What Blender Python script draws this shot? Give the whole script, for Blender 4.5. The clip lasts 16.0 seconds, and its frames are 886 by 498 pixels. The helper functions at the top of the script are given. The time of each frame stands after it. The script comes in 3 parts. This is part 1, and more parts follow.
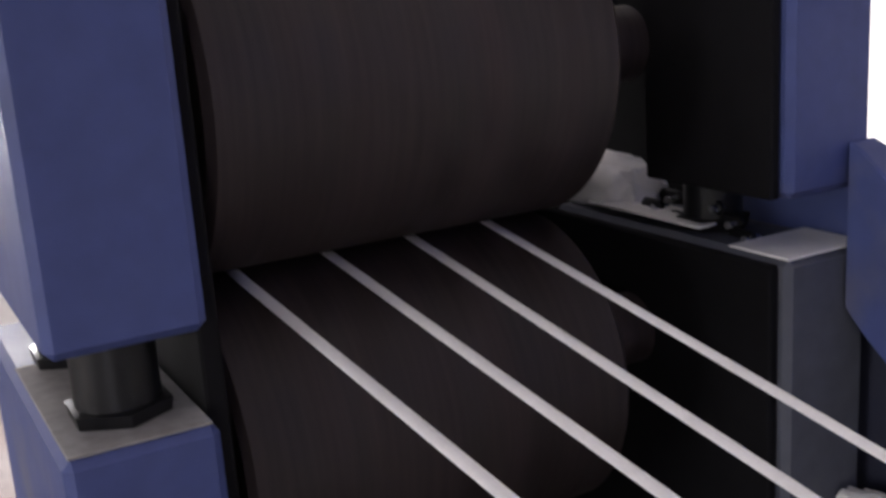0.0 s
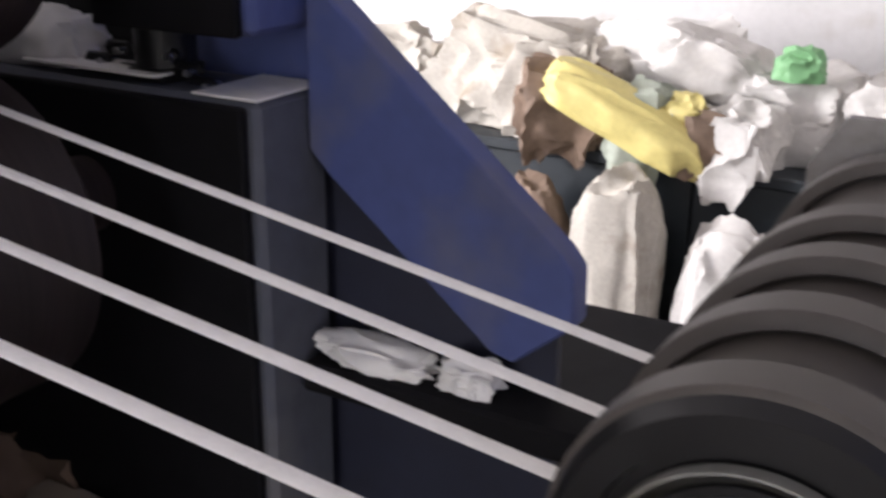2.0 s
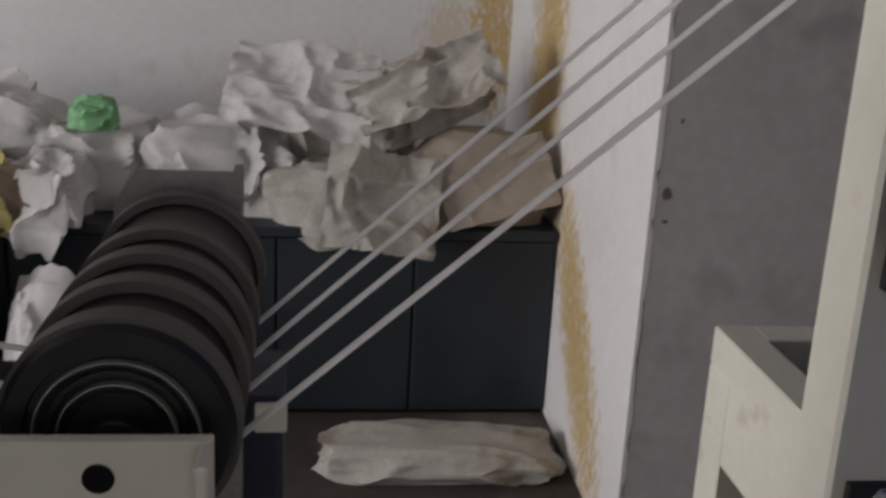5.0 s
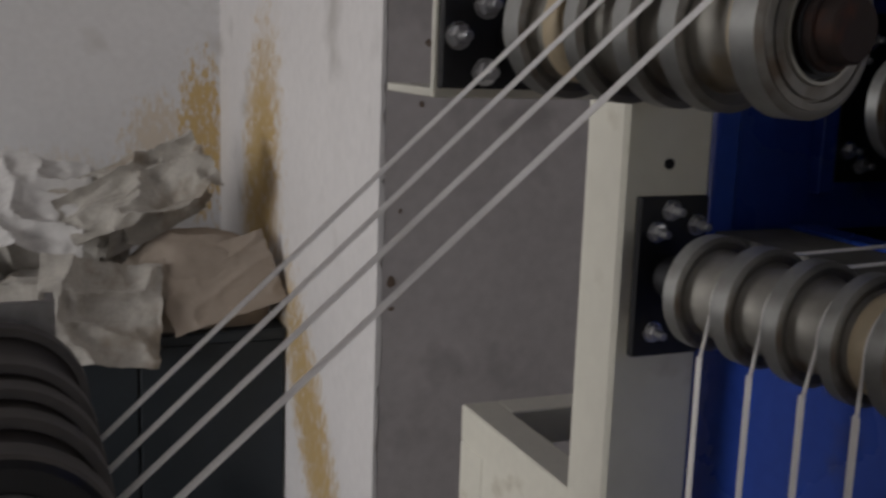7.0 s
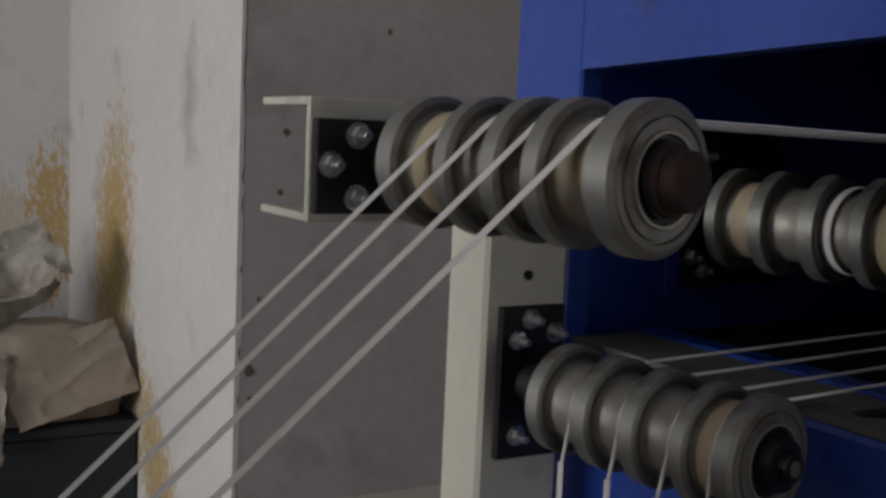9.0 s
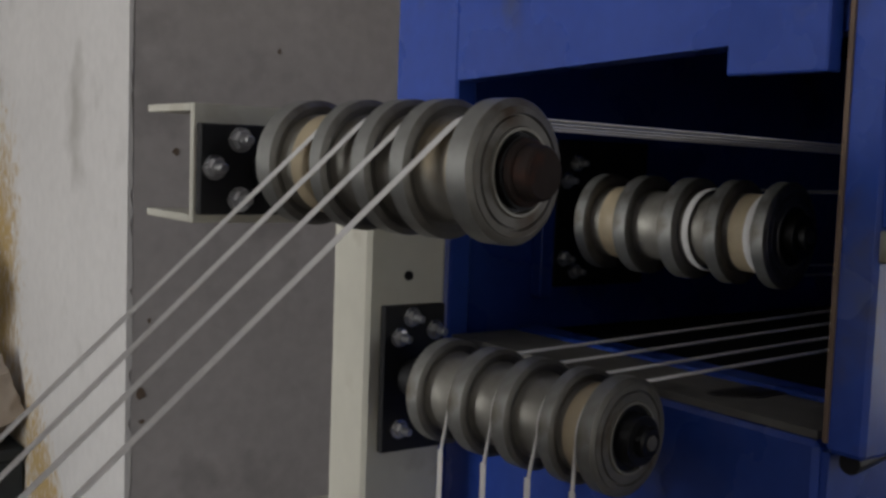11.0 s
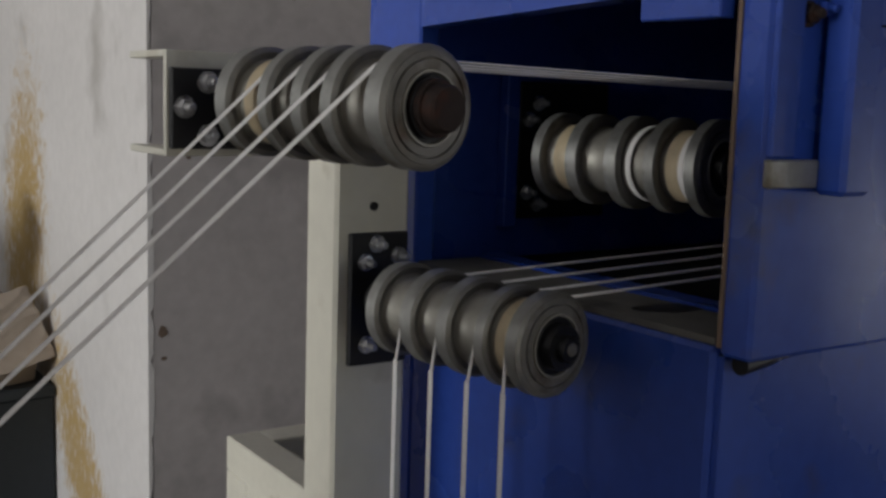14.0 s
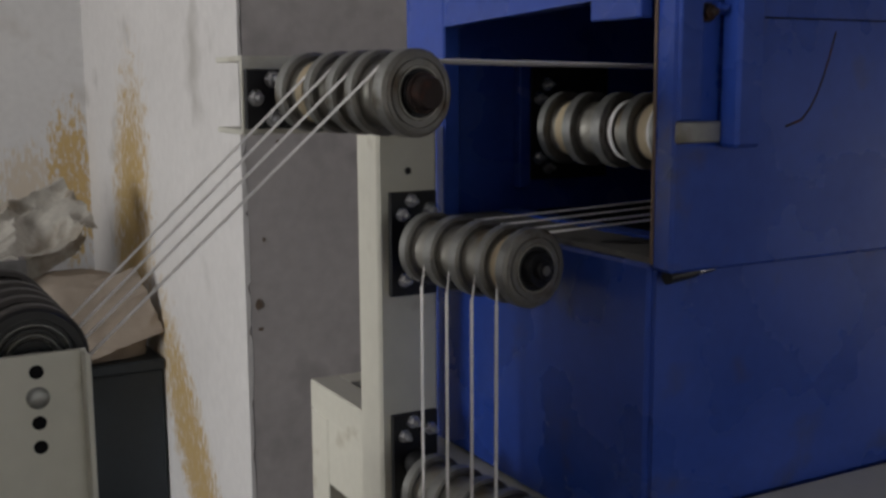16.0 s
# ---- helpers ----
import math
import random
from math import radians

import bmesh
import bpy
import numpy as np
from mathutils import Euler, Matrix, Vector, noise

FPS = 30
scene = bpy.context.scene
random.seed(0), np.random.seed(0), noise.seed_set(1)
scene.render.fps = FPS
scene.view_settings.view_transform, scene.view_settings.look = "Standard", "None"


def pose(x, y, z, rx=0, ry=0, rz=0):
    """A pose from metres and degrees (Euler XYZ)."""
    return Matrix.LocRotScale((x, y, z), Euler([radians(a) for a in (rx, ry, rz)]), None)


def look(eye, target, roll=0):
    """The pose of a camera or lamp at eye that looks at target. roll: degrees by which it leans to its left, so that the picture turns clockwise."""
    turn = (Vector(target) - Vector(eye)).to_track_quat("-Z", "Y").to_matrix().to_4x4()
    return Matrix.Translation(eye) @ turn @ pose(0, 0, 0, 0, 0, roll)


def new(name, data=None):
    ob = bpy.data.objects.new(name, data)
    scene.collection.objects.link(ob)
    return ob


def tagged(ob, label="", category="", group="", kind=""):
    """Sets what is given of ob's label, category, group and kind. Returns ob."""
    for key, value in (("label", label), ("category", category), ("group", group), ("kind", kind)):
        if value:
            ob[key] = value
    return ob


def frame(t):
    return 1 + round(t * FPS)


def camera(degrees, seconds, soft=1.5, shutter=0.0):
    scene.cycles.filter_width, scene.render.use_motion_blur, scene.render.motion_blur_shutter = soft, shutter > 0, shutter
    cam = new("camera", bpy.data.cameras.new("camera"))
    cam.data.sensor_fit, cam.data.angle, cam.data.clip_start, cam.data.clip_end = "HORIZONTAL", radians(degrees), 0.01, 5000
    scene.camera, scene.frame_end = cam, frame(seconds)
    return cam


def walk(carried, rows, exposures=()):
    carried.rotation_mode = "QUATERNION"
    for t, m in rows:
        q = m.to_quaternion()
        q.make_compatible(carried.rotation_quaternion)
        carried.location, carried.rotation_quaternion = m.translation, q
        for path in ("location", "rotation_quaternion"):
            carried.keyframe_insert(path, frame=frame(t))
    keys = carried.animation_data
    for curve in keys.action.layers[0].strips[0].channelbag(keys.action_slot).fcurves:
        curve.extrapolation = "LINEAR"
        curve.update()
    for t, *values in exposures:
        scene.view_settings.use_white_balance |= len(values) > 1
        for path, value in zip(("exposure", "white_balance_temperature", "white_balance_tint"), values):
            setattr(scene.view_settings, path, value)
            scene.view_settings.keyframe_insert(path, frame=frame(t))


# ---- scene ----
cam = camera(44.5, 16.0, soft=2.8, shutter=0.4)
PATH = [
    (0, (0.1703, 0.2384, 1.3437), (-1.5309, 1.1685, 0.8530), -3.9),
    (0.5, (0.1441, 0.2396, 1.3352), (-1.4263, 1.3220, 0.7333), -2.45),
    (1, (0.1178, 0.2231, 1.3376), (-1.1643, 1.5941, 0.6475), -0.97),
    (1.5, (0.1129, 0.2215, 1.3281), (-0.9545, 1.7642, 0.6348), 0.08),
    (2, (0.1370, 0.2325, 1.3118), (-0.7872, 1.8715, 0.6341), 0.59),
    (2.5, (0.1486, 0.2260, 1.3097), (-0.5824, 1.9413, 0.5865), 1.34),
    (3, (0.1385, 0.2201, 1.3006), (-0.3064, 2.0313, 0.5784), 2.69),
    (3.5, (0.1444, 0.1552, 1.3056), (-0.0698, 2.0234, 0.6246), 3.32),
    (4, (0.1595, 0.1075, 1.3203), (0.0556, 1.9788, 0.6221), 3.11),
    (4.5, (0.1751, 0.0924, 1.3378), (0.2391, 1.9817, 0.6847), 3.24),
    (4.7, (0.1720, 0.0910, 1.3430), (0.3100, 1.9760, 0.7320), 3.2),
    (7, (0.116, 0.063, 1.360), (0.863, 1.880, 0.987), 2.0),
    (7.5, (0.113, 0.063, 1.369), (0.975, 1.834, 1.025), 2.0),
    (8, (0.092, 0.054, 1.375), (0.960, 1.830, 1.073), 2.6),
    (8.5, (0.093, 0.055, 1.380), (1.033, 1.801, 1.124), 2.2),
    (9, (0.098, 0.046, 1.384), (1.088, 1.771, 1.167), 2.5),
    (9.5, (0.100, 0.033, 1.387), (1.141, 1.731, 1.208), 1.8),
    (10, (0.099, 0.024, 1.384), (1.171, 1.705, 1.231), 2.3),
    (12.5, (0.0715, -0.001, 1.363), (1.331, 1.533, 1.1145), 0.2),
    (13, (0.097, 0.024, 1.3615), (1.3645, 1.5485, 1.102), 0.15),
    (13.5, (0.100, -0.004, 1.365), (1.274, 1.595, 1.109), 2.2),
    (14, (0.086, -0.083, 1.373), (1.191, 1.561, 1.101), 1.8),
    (14.5, (0.075, -0.154, 1.370), (1.107, 1.538, 1.098), 1.2),
    (15, (0.071, -0.184, 1.368), (1.038, 1.538, 1.050), 0.6),
    (15.5, (0.050, -0.234, 1.369), (1.003, 1.489, 1.017), -0.2),
    (16, (0.022, -0.312, 1.377), (0.975, 1.419, 1.071), -0.3),
]
EXPOSURES = [(t, stops, 6500, tint) for t, stops, tint in (
    (0.0, 1.9, 16), (1.0, 1.9, 16), (2.0, 1.82, 16), (2.5, 1.65, 16), (3.0, 1.5, 16), (3.5, 1.28, 15), (4.0, 0.9, 15),
    (4.5, 0.46, 14), (7.0, -0.2, 12), (9.0, -0.24, 10), (10.0, -0.22, 9), (12.5, 0.0, 8), (13.5, 0.06, 8), (16.0, -0.03, 9))]
walk(cam, [(t, look(eye, target, roll)) for t, eye, target, roll in PATH], EXPOSURES)

# ---- light: overcast daylight through windows behind and beside the camera ----
FLOOR, CEIL = -0.58, 2.9
world = bpy.data.worlds.new("world")
scene.world = world
world.use_nodes = True
sky = world.node_tree.nodes.new("ShaderNodeTexSky")
sky.sky_type, sky.sun_disc = "NISHITA", False
sky.sun_elevation, sky.sun_rotation = radians(38), radians(200)
world.node_tree.links.new(sky.outputs[0], world.node_tree.nodes["Background"].inputs[0])
world.node_tree.nodes["Background"].inputs[1].default_value = 0.12


def window_lamp(name, place, target, w, h, watts, colour):
    data = bpy.data.lights.new(name, "AREA")
    data.shape, data.size, data.size_y, data.energy, data.color = "RECTANGLE", w, h, watts, colour
    ob = new(name, data)
    ob.matrix_world = look(place, target)
    return ob


window_lamp("window_light_west", (-5.9, 1.2, 1.4), (0, 2.2, 0.9), 3.0, 1.8, 222, (0.985, 0.97, 0.96))
window_lamp("window_light_south", (0.4, -3.9, 1.6), (0.3, 0.5, 1.2), 2.2, 1.4, 9, (0.95, 0.97, 1.0))
window_lamp("window_light_east", (5.9, -2.5, 0.6), (0.6, 0.3, 1.2), 0.6, 1.1, 10, (0.96, 0.96, 1.0))

# ---- materials ----


def mat(name, base, rough=0.5, metal=0.0, var=0.15, scale=60.0, coarse=6.0, bump=0.15, dist=0.002, stain=None, stain_amount=0.0, stain_scale=4.0, spec=0.5, streak=None):
    m = bpy.data.materials.new(name)
    m.use_nodes = True
    nt = m.node_tree
    b = nt.nodes["Principled BSDF"]
    b.inputs["Roughness"].default_value, b.inputs["Metallic"].default_value = rough, metal
    b.inputs["Specular IOR Level"].default_value = spec
    co = nt.nodes.new("ShaderNodeTexCoord")
    src = co.outputs["Object"]
    if streak:
        mp = nt.nodes.new("ShaderNodeMapping")
        mp.inputs["Scale"].default_value = streak
        nt.links.new(src, mp.inputs[0])
        src = mp.outputs[0]

    def tex(sc, detail=6):
        n = nt.nodes.new("ShaderNodeTexNoise")
        n.inputs["Scale"].default_value, n.inputs["Detail"].default_value = sc, detail
        nt.links.new(src, n.inputs["Vector"])
        return n.outputs["Fac"]

    fine, wide = tex(scale), tex(coarse, 4)
    add = nt.nodes.new("ShaderNodeMath")
    add.operation = "ADD"
    nt.links.new(fine, add.inputs[0])
    nt.links.new(wide, add.inputs[1])
    ramp = nt.nodes.new("ShaderNodeMapRange")
    ramp.inputs["From Min"].default_value, ramp.inputs["From Max"].default_value = 0.6, 1.4
    ramp.inputs["To Min"].default_value, ramp.inputs["To Max"].default_value = 1 - var, 1 + var
    nt.links.new(add.outputs[0], ramp.inputs[0])
    mul = nt.nodes.new("ShaderNodeVectorMath")
    mul.operation = "SCALE"
    mul.inputs[0].default_value = base
    nt.links.new(ramp.outputs[0], mul.inputs["Scale"])
    col = mul.outputs[0]
    if stain:
        st = tex(stain_scale, 8)
        r2 = nt.nodes.new("ShaderNodeMapRange")
        r2.inputs["From Min"].default_value, r2.inputs["From Max"].default_value = 0.62 - 0.2 * stain_amount, 0.78 - 0.2 * stain_amount
        nt.links.new(st, r2.inputs[0])
        mix = nt.nodes.new("ShaderNodeMix")
        mix.data_type = "RGBA"
        nt.links.new(r2.outputs[0], mix.inputs[0])
        nt.links.new(col, mix.inputs[6])
        mix.inputs[7].default_value = (*stain, 1)
        col = mix.outputs[2]
    nt.links.new(col, b.inputs["Base Color"])
    rr = nt.nodes.new("ShaderNodeMapRange")
    rr.inputs["From Min"].default_value, rr.inputs["From Max"].default_value = 0.3, 0.7
    rr.inputs["To Min"].default_value, rr.inputs["To Max"].default_value = max(rough - 0.1, 0.05), min(rough + 0.12, 1)
    nt.links.new(wide, rr.inputs[0])
    nt.links.new(rr.outputs[0], b.inputs["Roughness"])
    if bump:
        bp = nt.nodes.new("ShaderNodeBump")
        bp.inputs["Strength"].default_value, bp.inputs["Distance"].default_value = bump, dist
        nt.links.new(add.outputs[0], bp.inputs["Height"])
        nt.links.new(bp.outputs[0], b.inputs["Normal"])
    return m


BLUE = mat("blue_enamel", (0.025, 0.066, 0.35), 0.27, var=0.14, scale=90, coarse=9, bump=0.04, stain=(0.05, 0.06, 0.12), stain_amount=0.1, stain_scale=14)
DUSTYBLUE = mat("dust_greyed_blue_paint", (0.085, 0.09, 0.115), 0.7, var=0.2, scale=90, coarse=8, bump=0.15, stain=(0.16, 0.155, 0.16), stain_amount=0.35, stain_scale=9)
BLUE_DULL = mat("dusty_blue_paint", (0.055, 0.075, 0.22), 0.6, var=0.15, scale=90, coarse=8, bump=0.15, stain=(0.12, 0.12, 0.16), stain_amount=0.25, stain_scale=10)
# near-black base colour; on the stand it also paints shade between parts
DARKIN = mat("near_black_steel", (0.008, 0.0075, 0.009), 0.9, spec=0.15, var=0.3, scale=50, coarse=7)
CREAM = mat("cream_paint", (0.62, 0.60, 0.52), 0.42, var=0.06, scale=70, coarse=8, bump=0.1, stain=(0.40, 0.36, 0.28), stain_amount=0.05, stain_scale=16)
STEEL = mat("dull_turned_steel", (0.34, 0.34, 0.325), 0.46, 0.65, var=0.18, scale=140, coarse=18, bump=0.08, stain=(0.16, 0.14, 0.11), stain_amount=0.3, stain_scale=30, dist=0.0004)
STEEL_DULL = mat("dark_steel_face", (0.22, 0.21, 0.195), 0.5, 0.6, var=0.25, scale=120, coarse=20, bump=0.08, stain=(0.12, 0.09, 0.065), stain_amount=0.35, stain_scale=40, dist=0.0004)
STEEL_HUB = mat("worn_steel_groove", (0.37, 0.355, 0.315), 0.52, 0.5, var=0.2, scale=120, coarse=14, bump=0.06, stain=(0.28, 0.22, 0.14), stain_amount=0.2, stain_scale=24, dist=0.0004)
BRIGHT = mat("bright_zinc", (0.55, 0.55, 0.56), 0.28, 0.9, var=0.12, scale=200, coarse=30, bump=0.04, dist=0.0004)
RUST = mat("rusty_shaft", (0.026, 0.016, 0.014), 0.7, 0.3, var=0.35, scale=150, coarse=30, bump=0.3, stain=(0.075, 0.026, 0.015), stain_amount=0.4, stain_scale=60, dist=0.0004)
BLACKPLATE = mat("black_oxide_plate", (0.014, 0.014, 0.016), 0.55, 0.2, var=0.3, scale=120, coarse=15, dist=0.0004)
RUBBER = mat("dark_brown_rubber", (0.023, 0.0145, 0.0145), 0.62, var=0.6, scale=60, coarse=9, bump=0.1, streak=(0.3, 6, 0.3))
DARKWHEEL = mat("dusty_dark_roller", (0.075, 0.066, 0.061), 0.55, 0.2, var=0.2, scale=120, coarse=14, bump=0.1, dist=0.0004)
BLACKFACE = mat("black_greased_face", (0.012, 0.012, 0.014), 0.4, 0.3, var=0.3, scale=90, coarse=20, dist=0.0004)
CORD = mat("white_elastic", (0.93, 0.91, 0.90), 0.8, var=0.08, scale=900, coarse=120, bump=0.0)
PLASTER = mat("grey_whitewash", (0.66, 0.645, 0.64), 0.85, var=0.07, scale=25, coarse=2.2, bump=0.35, stain=(0.50, 0.48, 0.46), stain_amount=0.1, stain_scale=3)
CONCRETE = mat("grey_cement_render", (0.49, 0.46, 0.455), 0.9, var=0.14, scale=22, coarse=3, bump=0.4, stain=(0.37, 0.345, 0.34), stain_amount=0.15, stain_scale=5)
FLOORMAT = mat("dusty_cement_floor", (0.046, 0.035, 0.031), 0.85, var=0.3, scale=18, coarse=2, bump=0.4, stain=(0.13, 0.11, 0.09), stain_amount=0.22, stain_scale=1.6)
GREENSLATE = mat("slate_green_paint", (0.017, 0.023, 0.029), 0.5, var=0.15, scale=40, coarse=4, bump=0.15)


def stained(name, base, axis, marks, noise_scale=(48, 48, 17)):
    """Whitewash with ochre damp marks: (place along the wall, height, half width, half height, strength)."""
    m = mat(name, base, 0.85, var=0.07, scale=25, coarse=2.2, bump=0.35, stain=(0.50, 0.48, 0.46), stain_amount=0.1, stain_scale=3)
    nt = m.node_tree
    b = nt.nodes["Principled BSDF"]
    plain = b.inputs["Base Color"].links[0].from_socket
    co = nt.nodes.new("ShaderNodeTexCoord")
    sep = nt.nodes.new("ShaderNodeSeparateXYZ")
    nt.links.new(co.outputs["Object"], sep.inputs[0])
    mp = nt.nodes.new("ShaderNodeMapping")
    mp.inputs["Scale"].default_value = noise_scale
    nt.links.new(co.outputs["Object"], mp.inputs[0])
    nz = nt.nodes.new("ShaderNodeTexNoise")
    nz.inputs["Scale"].default_value, nz.inputs["Detail"].default_value, nz.inputs["Roughness"].default_value = 1.0, 9, 0.68
    nt.links.new(mp.outputs[0], nz.inputs["Vector"])

    def op(kind, a, c):
        n = nt.nodes.new("ShaderNodeMath")
        n.operation = kind
        for k, v in enumerate((a, c)):
            if hasattr(v, "default_value"):
                nt.links.new(v, n.inputs[k])
            else:
                n.inputs[k].default_value = v
        return n.outputs[0]

    total = None
    for u0, z0, hu, hz, power, lean in marks:
        du = op("SUBTRACT", sep.outputs[axis], u0)
        dz = op("SUBTRACT", sep.outputs[2], z0)
        du = op("ADD", du, op("MULTIPLY", dz, lean))
        r = op("ADD", op("POWER", op("ABSOLUTE", op("DIVIDE", du, hu), 0), 2), op("POWER", op("ABSOLUTE", op("DIVIDE", dz, hz), 0), 2))
        k = op("ADD", op("SUBTRACT", 1.0, r), op("MULTIPLY", op("SUBTRACT", nz.outputs["Fac"], 0.5), 5.5))
        k = op("MULTIPLY", op("MINIMUM", op("MAXIMUM", op("MULTIPLY", k, 1.35), 0.0), 1.0), power)
        total = k if total is None else op("MAXIMUM", total, k)
    mix = nt.nodes.new("ShaderNodeMix")
    mix.data_type = "RGBA"
    nt.links.new(total, mix.inputs[0])
    nt.links.new(plain, mix.inputs[6])
    tone = nt.nodes.new("ShaderNodeMix")
    tone.data_type = "RGBA"
    tone.inputs[6].default_value, tone.inputs[7].default_value = (0.30, 0.165, 0.03, 1), (0.64, 0.46, 0.17, 1)
    nt.links.new(nz.outputs["Fac"], tone.inputs[0])
    nt.links.new(tone.outputs[2], mix.inputs[7])
    nt.links.new(mix.outputs[2], b.inputs["Base Color"])
    return m


WALLWASH = stained("stained_wall_whitewash", (0.62, 0.615, 0.62), 0, ((1.06, 0.84, 0.14, 0.42, 0.9, 0.0), (0.84, 0.78, 0.20, 0.30, 0.4, 0.0), (0.2, 0.6, 0.6, 0.2, 0.2, 0.0)))
PILLARWASH = stained("stained_pillar_whitewash", (0.72, 0.70, 0.69), 1, ((4.68, 0.72, 0.38, 0.75, 0.95, 0.12), (3.80, -0.08, 0.30, 0.62, 0.9, -0.75), (4.3, 0.15, 0.2, 0.2, 0.6, 0.0)))
SPOT = mat("dark_damp_spot", (0.17, 0.125, 0.095), 0.9, var=0.3, scale=80, coarse=20, bump=0.4)
SACK = mat("grubby_woven_sack", (0.40, 0.375, 0.335), 0.85, var=0.18, scale=60, coarse=7, bump=0.5, stain=(0.25, 0.21, 0.165), stain_amount=0.35, stain_scale=6)
BROWNPAPER = mat("brown_paper", (0.33, 0.275, 0.225), 0.85, var=0.12, scale=30, coarse=5, bump=0.4)
WHITELINT = mat("white_lint", (0.82, 0.80, 0.79), 0.9, var=0.1, scale=80, coarse=12, bump=0.4)
WHITERAG = mat("white_cotton_waste", (0.52, 0.505, 0.49), 0.9, var=0.12, scale=50, coarse=6, bump=0.5)
YELLOW = mat("yellow_plastic", (0.58, 0.50, 0.19), 0.5, var=0.12, scale=40, coarse=6)
GREENP = mat("green_plastic", (0.16, 0.36, 0.17), 0.5)
BROWNRAG = mat("brown_oily_rag", (0.16, 0.11, 0.08), 0.85, var=0.3, scale=40, coarse=6, bump=0.5)
GREYRAG = mat("grey_green_rag", (0.30, 0.33, 0.28), 0.85, var=0.2, scale=40, coarse=6, bump=0.5)
NAVY = mat("dark_navy_paint", (0.014, 0.016, 0.034), 0.6, var=0.2, scale=60, coarse=8)
TAN = mat("aged_nylon_ring", (0.58, 0.48, 0.32), 0.5, var=0.15, scale=120, coarse=20, bump=0.05, dist=0.0004)
DUST = mat("dusty_grey_tray", (0.15, 0.145, 0.135), 0.75, var=0.3, scale=40, coarse=9, stain=(0.02, 0.02, 0.022), stain_amount=0.2, stain_scale=14)
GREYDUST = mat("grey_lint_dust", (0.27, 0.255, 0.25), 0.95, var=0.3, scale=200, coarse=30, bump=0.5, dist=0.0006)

# ---- mesh helpers ----


def mesh_of(bm, name):
    bmesh.ops.recalc_face_normals(bm, faces=bm.faces)
    me = bpy.data.meshes.new(name)
    bm.to_mesh(me)
    bm.free()
    return me


def smooth(me, angle=35):
    for p in me.polygons:
        p.use_smooth = True
    me.set_sharp_from_angle(angle=radians(angle))


def part(name, bm, material, parent=None, label="", at=None):
    me = mesh_of(bm, name)
    smooth(me)
    me.materials.append(material)
    ob = new(name, me)
    if parent:
        ob.parent = parent
    if at is not None:
        ob.matrix_basis = at
    if label:
        ob["label"] = label
    return ob


def thing(name, label, category, m=None, group="", kind=""):
    ob = new(name)
    ob.empty_display_size = 0.02
    if m is not None:
        ob.matrix_basis = m
    return tagged(ob, label, category, group, kind)


def box(x0, x1, y0, y1, z0, z1, bevel=0.0, bm=None):
    bm = bm or bmesh.new()
    r = bmesh.ops.create_cube(bm, size=1, matrix=Matrix.Translation(((x0 + x1) / 2, (y0 + y1) / 2, (z0 + z1) / 2)) @ Matrix.Diagonal((x1 - x0, y1 - y0, z1 - z0, 1)))
    if bevel:
        vs = set(r["verts"])
        es = [e for e in bm.edges if e.verts[0] in vs and e.verts[1] in vs]
        bmesh.ops.bevel(bm, geom=es, offset=bevel, segments=1, affect="EDGES", profile=0.6)
    return bm


def lathe(profile, seg=48, bm=None, closed=True):
    """Turned solid round the y axis from (y, radius) pairs."""
    bm = bm or bmesh.new()
    rings = []
    for y, r in profile:
        rings.append([bm.verts.new((r * math.cos(2 * math.pi * k / seg), y, r * math.sin(2 * math.pi * k / seg))) for k in range(seg)])
    for a, b in zip(rings, rings[1:]):
        for k in range(seg):
            bm.faces.new((a[k], a[(k + 1) % seg], b[(k + 1) % seg], b[k]))
    if closed:
        bm.faces.new(rings[0])
        bm.faces.new(list(reversed(rings[-1])))
    return bm


def prism(outline, d0, d1, axis="y", bevel=0.0):
    """A flat plate: an outline in two axes pushed out along the third."""
    bm = bmesh.new()

    def v(a, b, d):
        return {"y": (a, d, b), "x": (d, a, b), "z": (a, b, d)}[axis]

    lo = [bm.verts.new(v(a, b, d0)) for a, b in outline]
    hi = [bm.verts.new(v(a, b, d1)) for a, b in outline]
    n = len(outline)
    for k in range(n):
        bm.faces.new((lo[k], lo[(k + 1) % n], hi[(k + 1) % n], hi[k]))
    bm.faces.new(lo)
    bm.faces.new(list(reversed(hi)))
    if bevel:
        bmesh.ops.bevel(bm, geom=list(bm.edges), offset=bevel, segments=1, affect="EDGES")
    return bm


def hexbolt(r=0.006, h=0.005, nose=0.0):
    """A hexagon bolt head with a washer and a stub, facing -y from y = 0."""
    bm = lathe([(0.0, r * 1.25), (-0.0012, r * 1.25), (-0.0012, r * 0.9)], 24)
    lathe([(-0.001, r), (-h * 0.8, r), (-h, r * 0.82)], 6, bm)
    if nose:
        lathe([(-h, r * 0.5), (-h - nose, r * 0.5), (-h - nose - 0.001, r * 0.35)], 16, bm)
    return bm


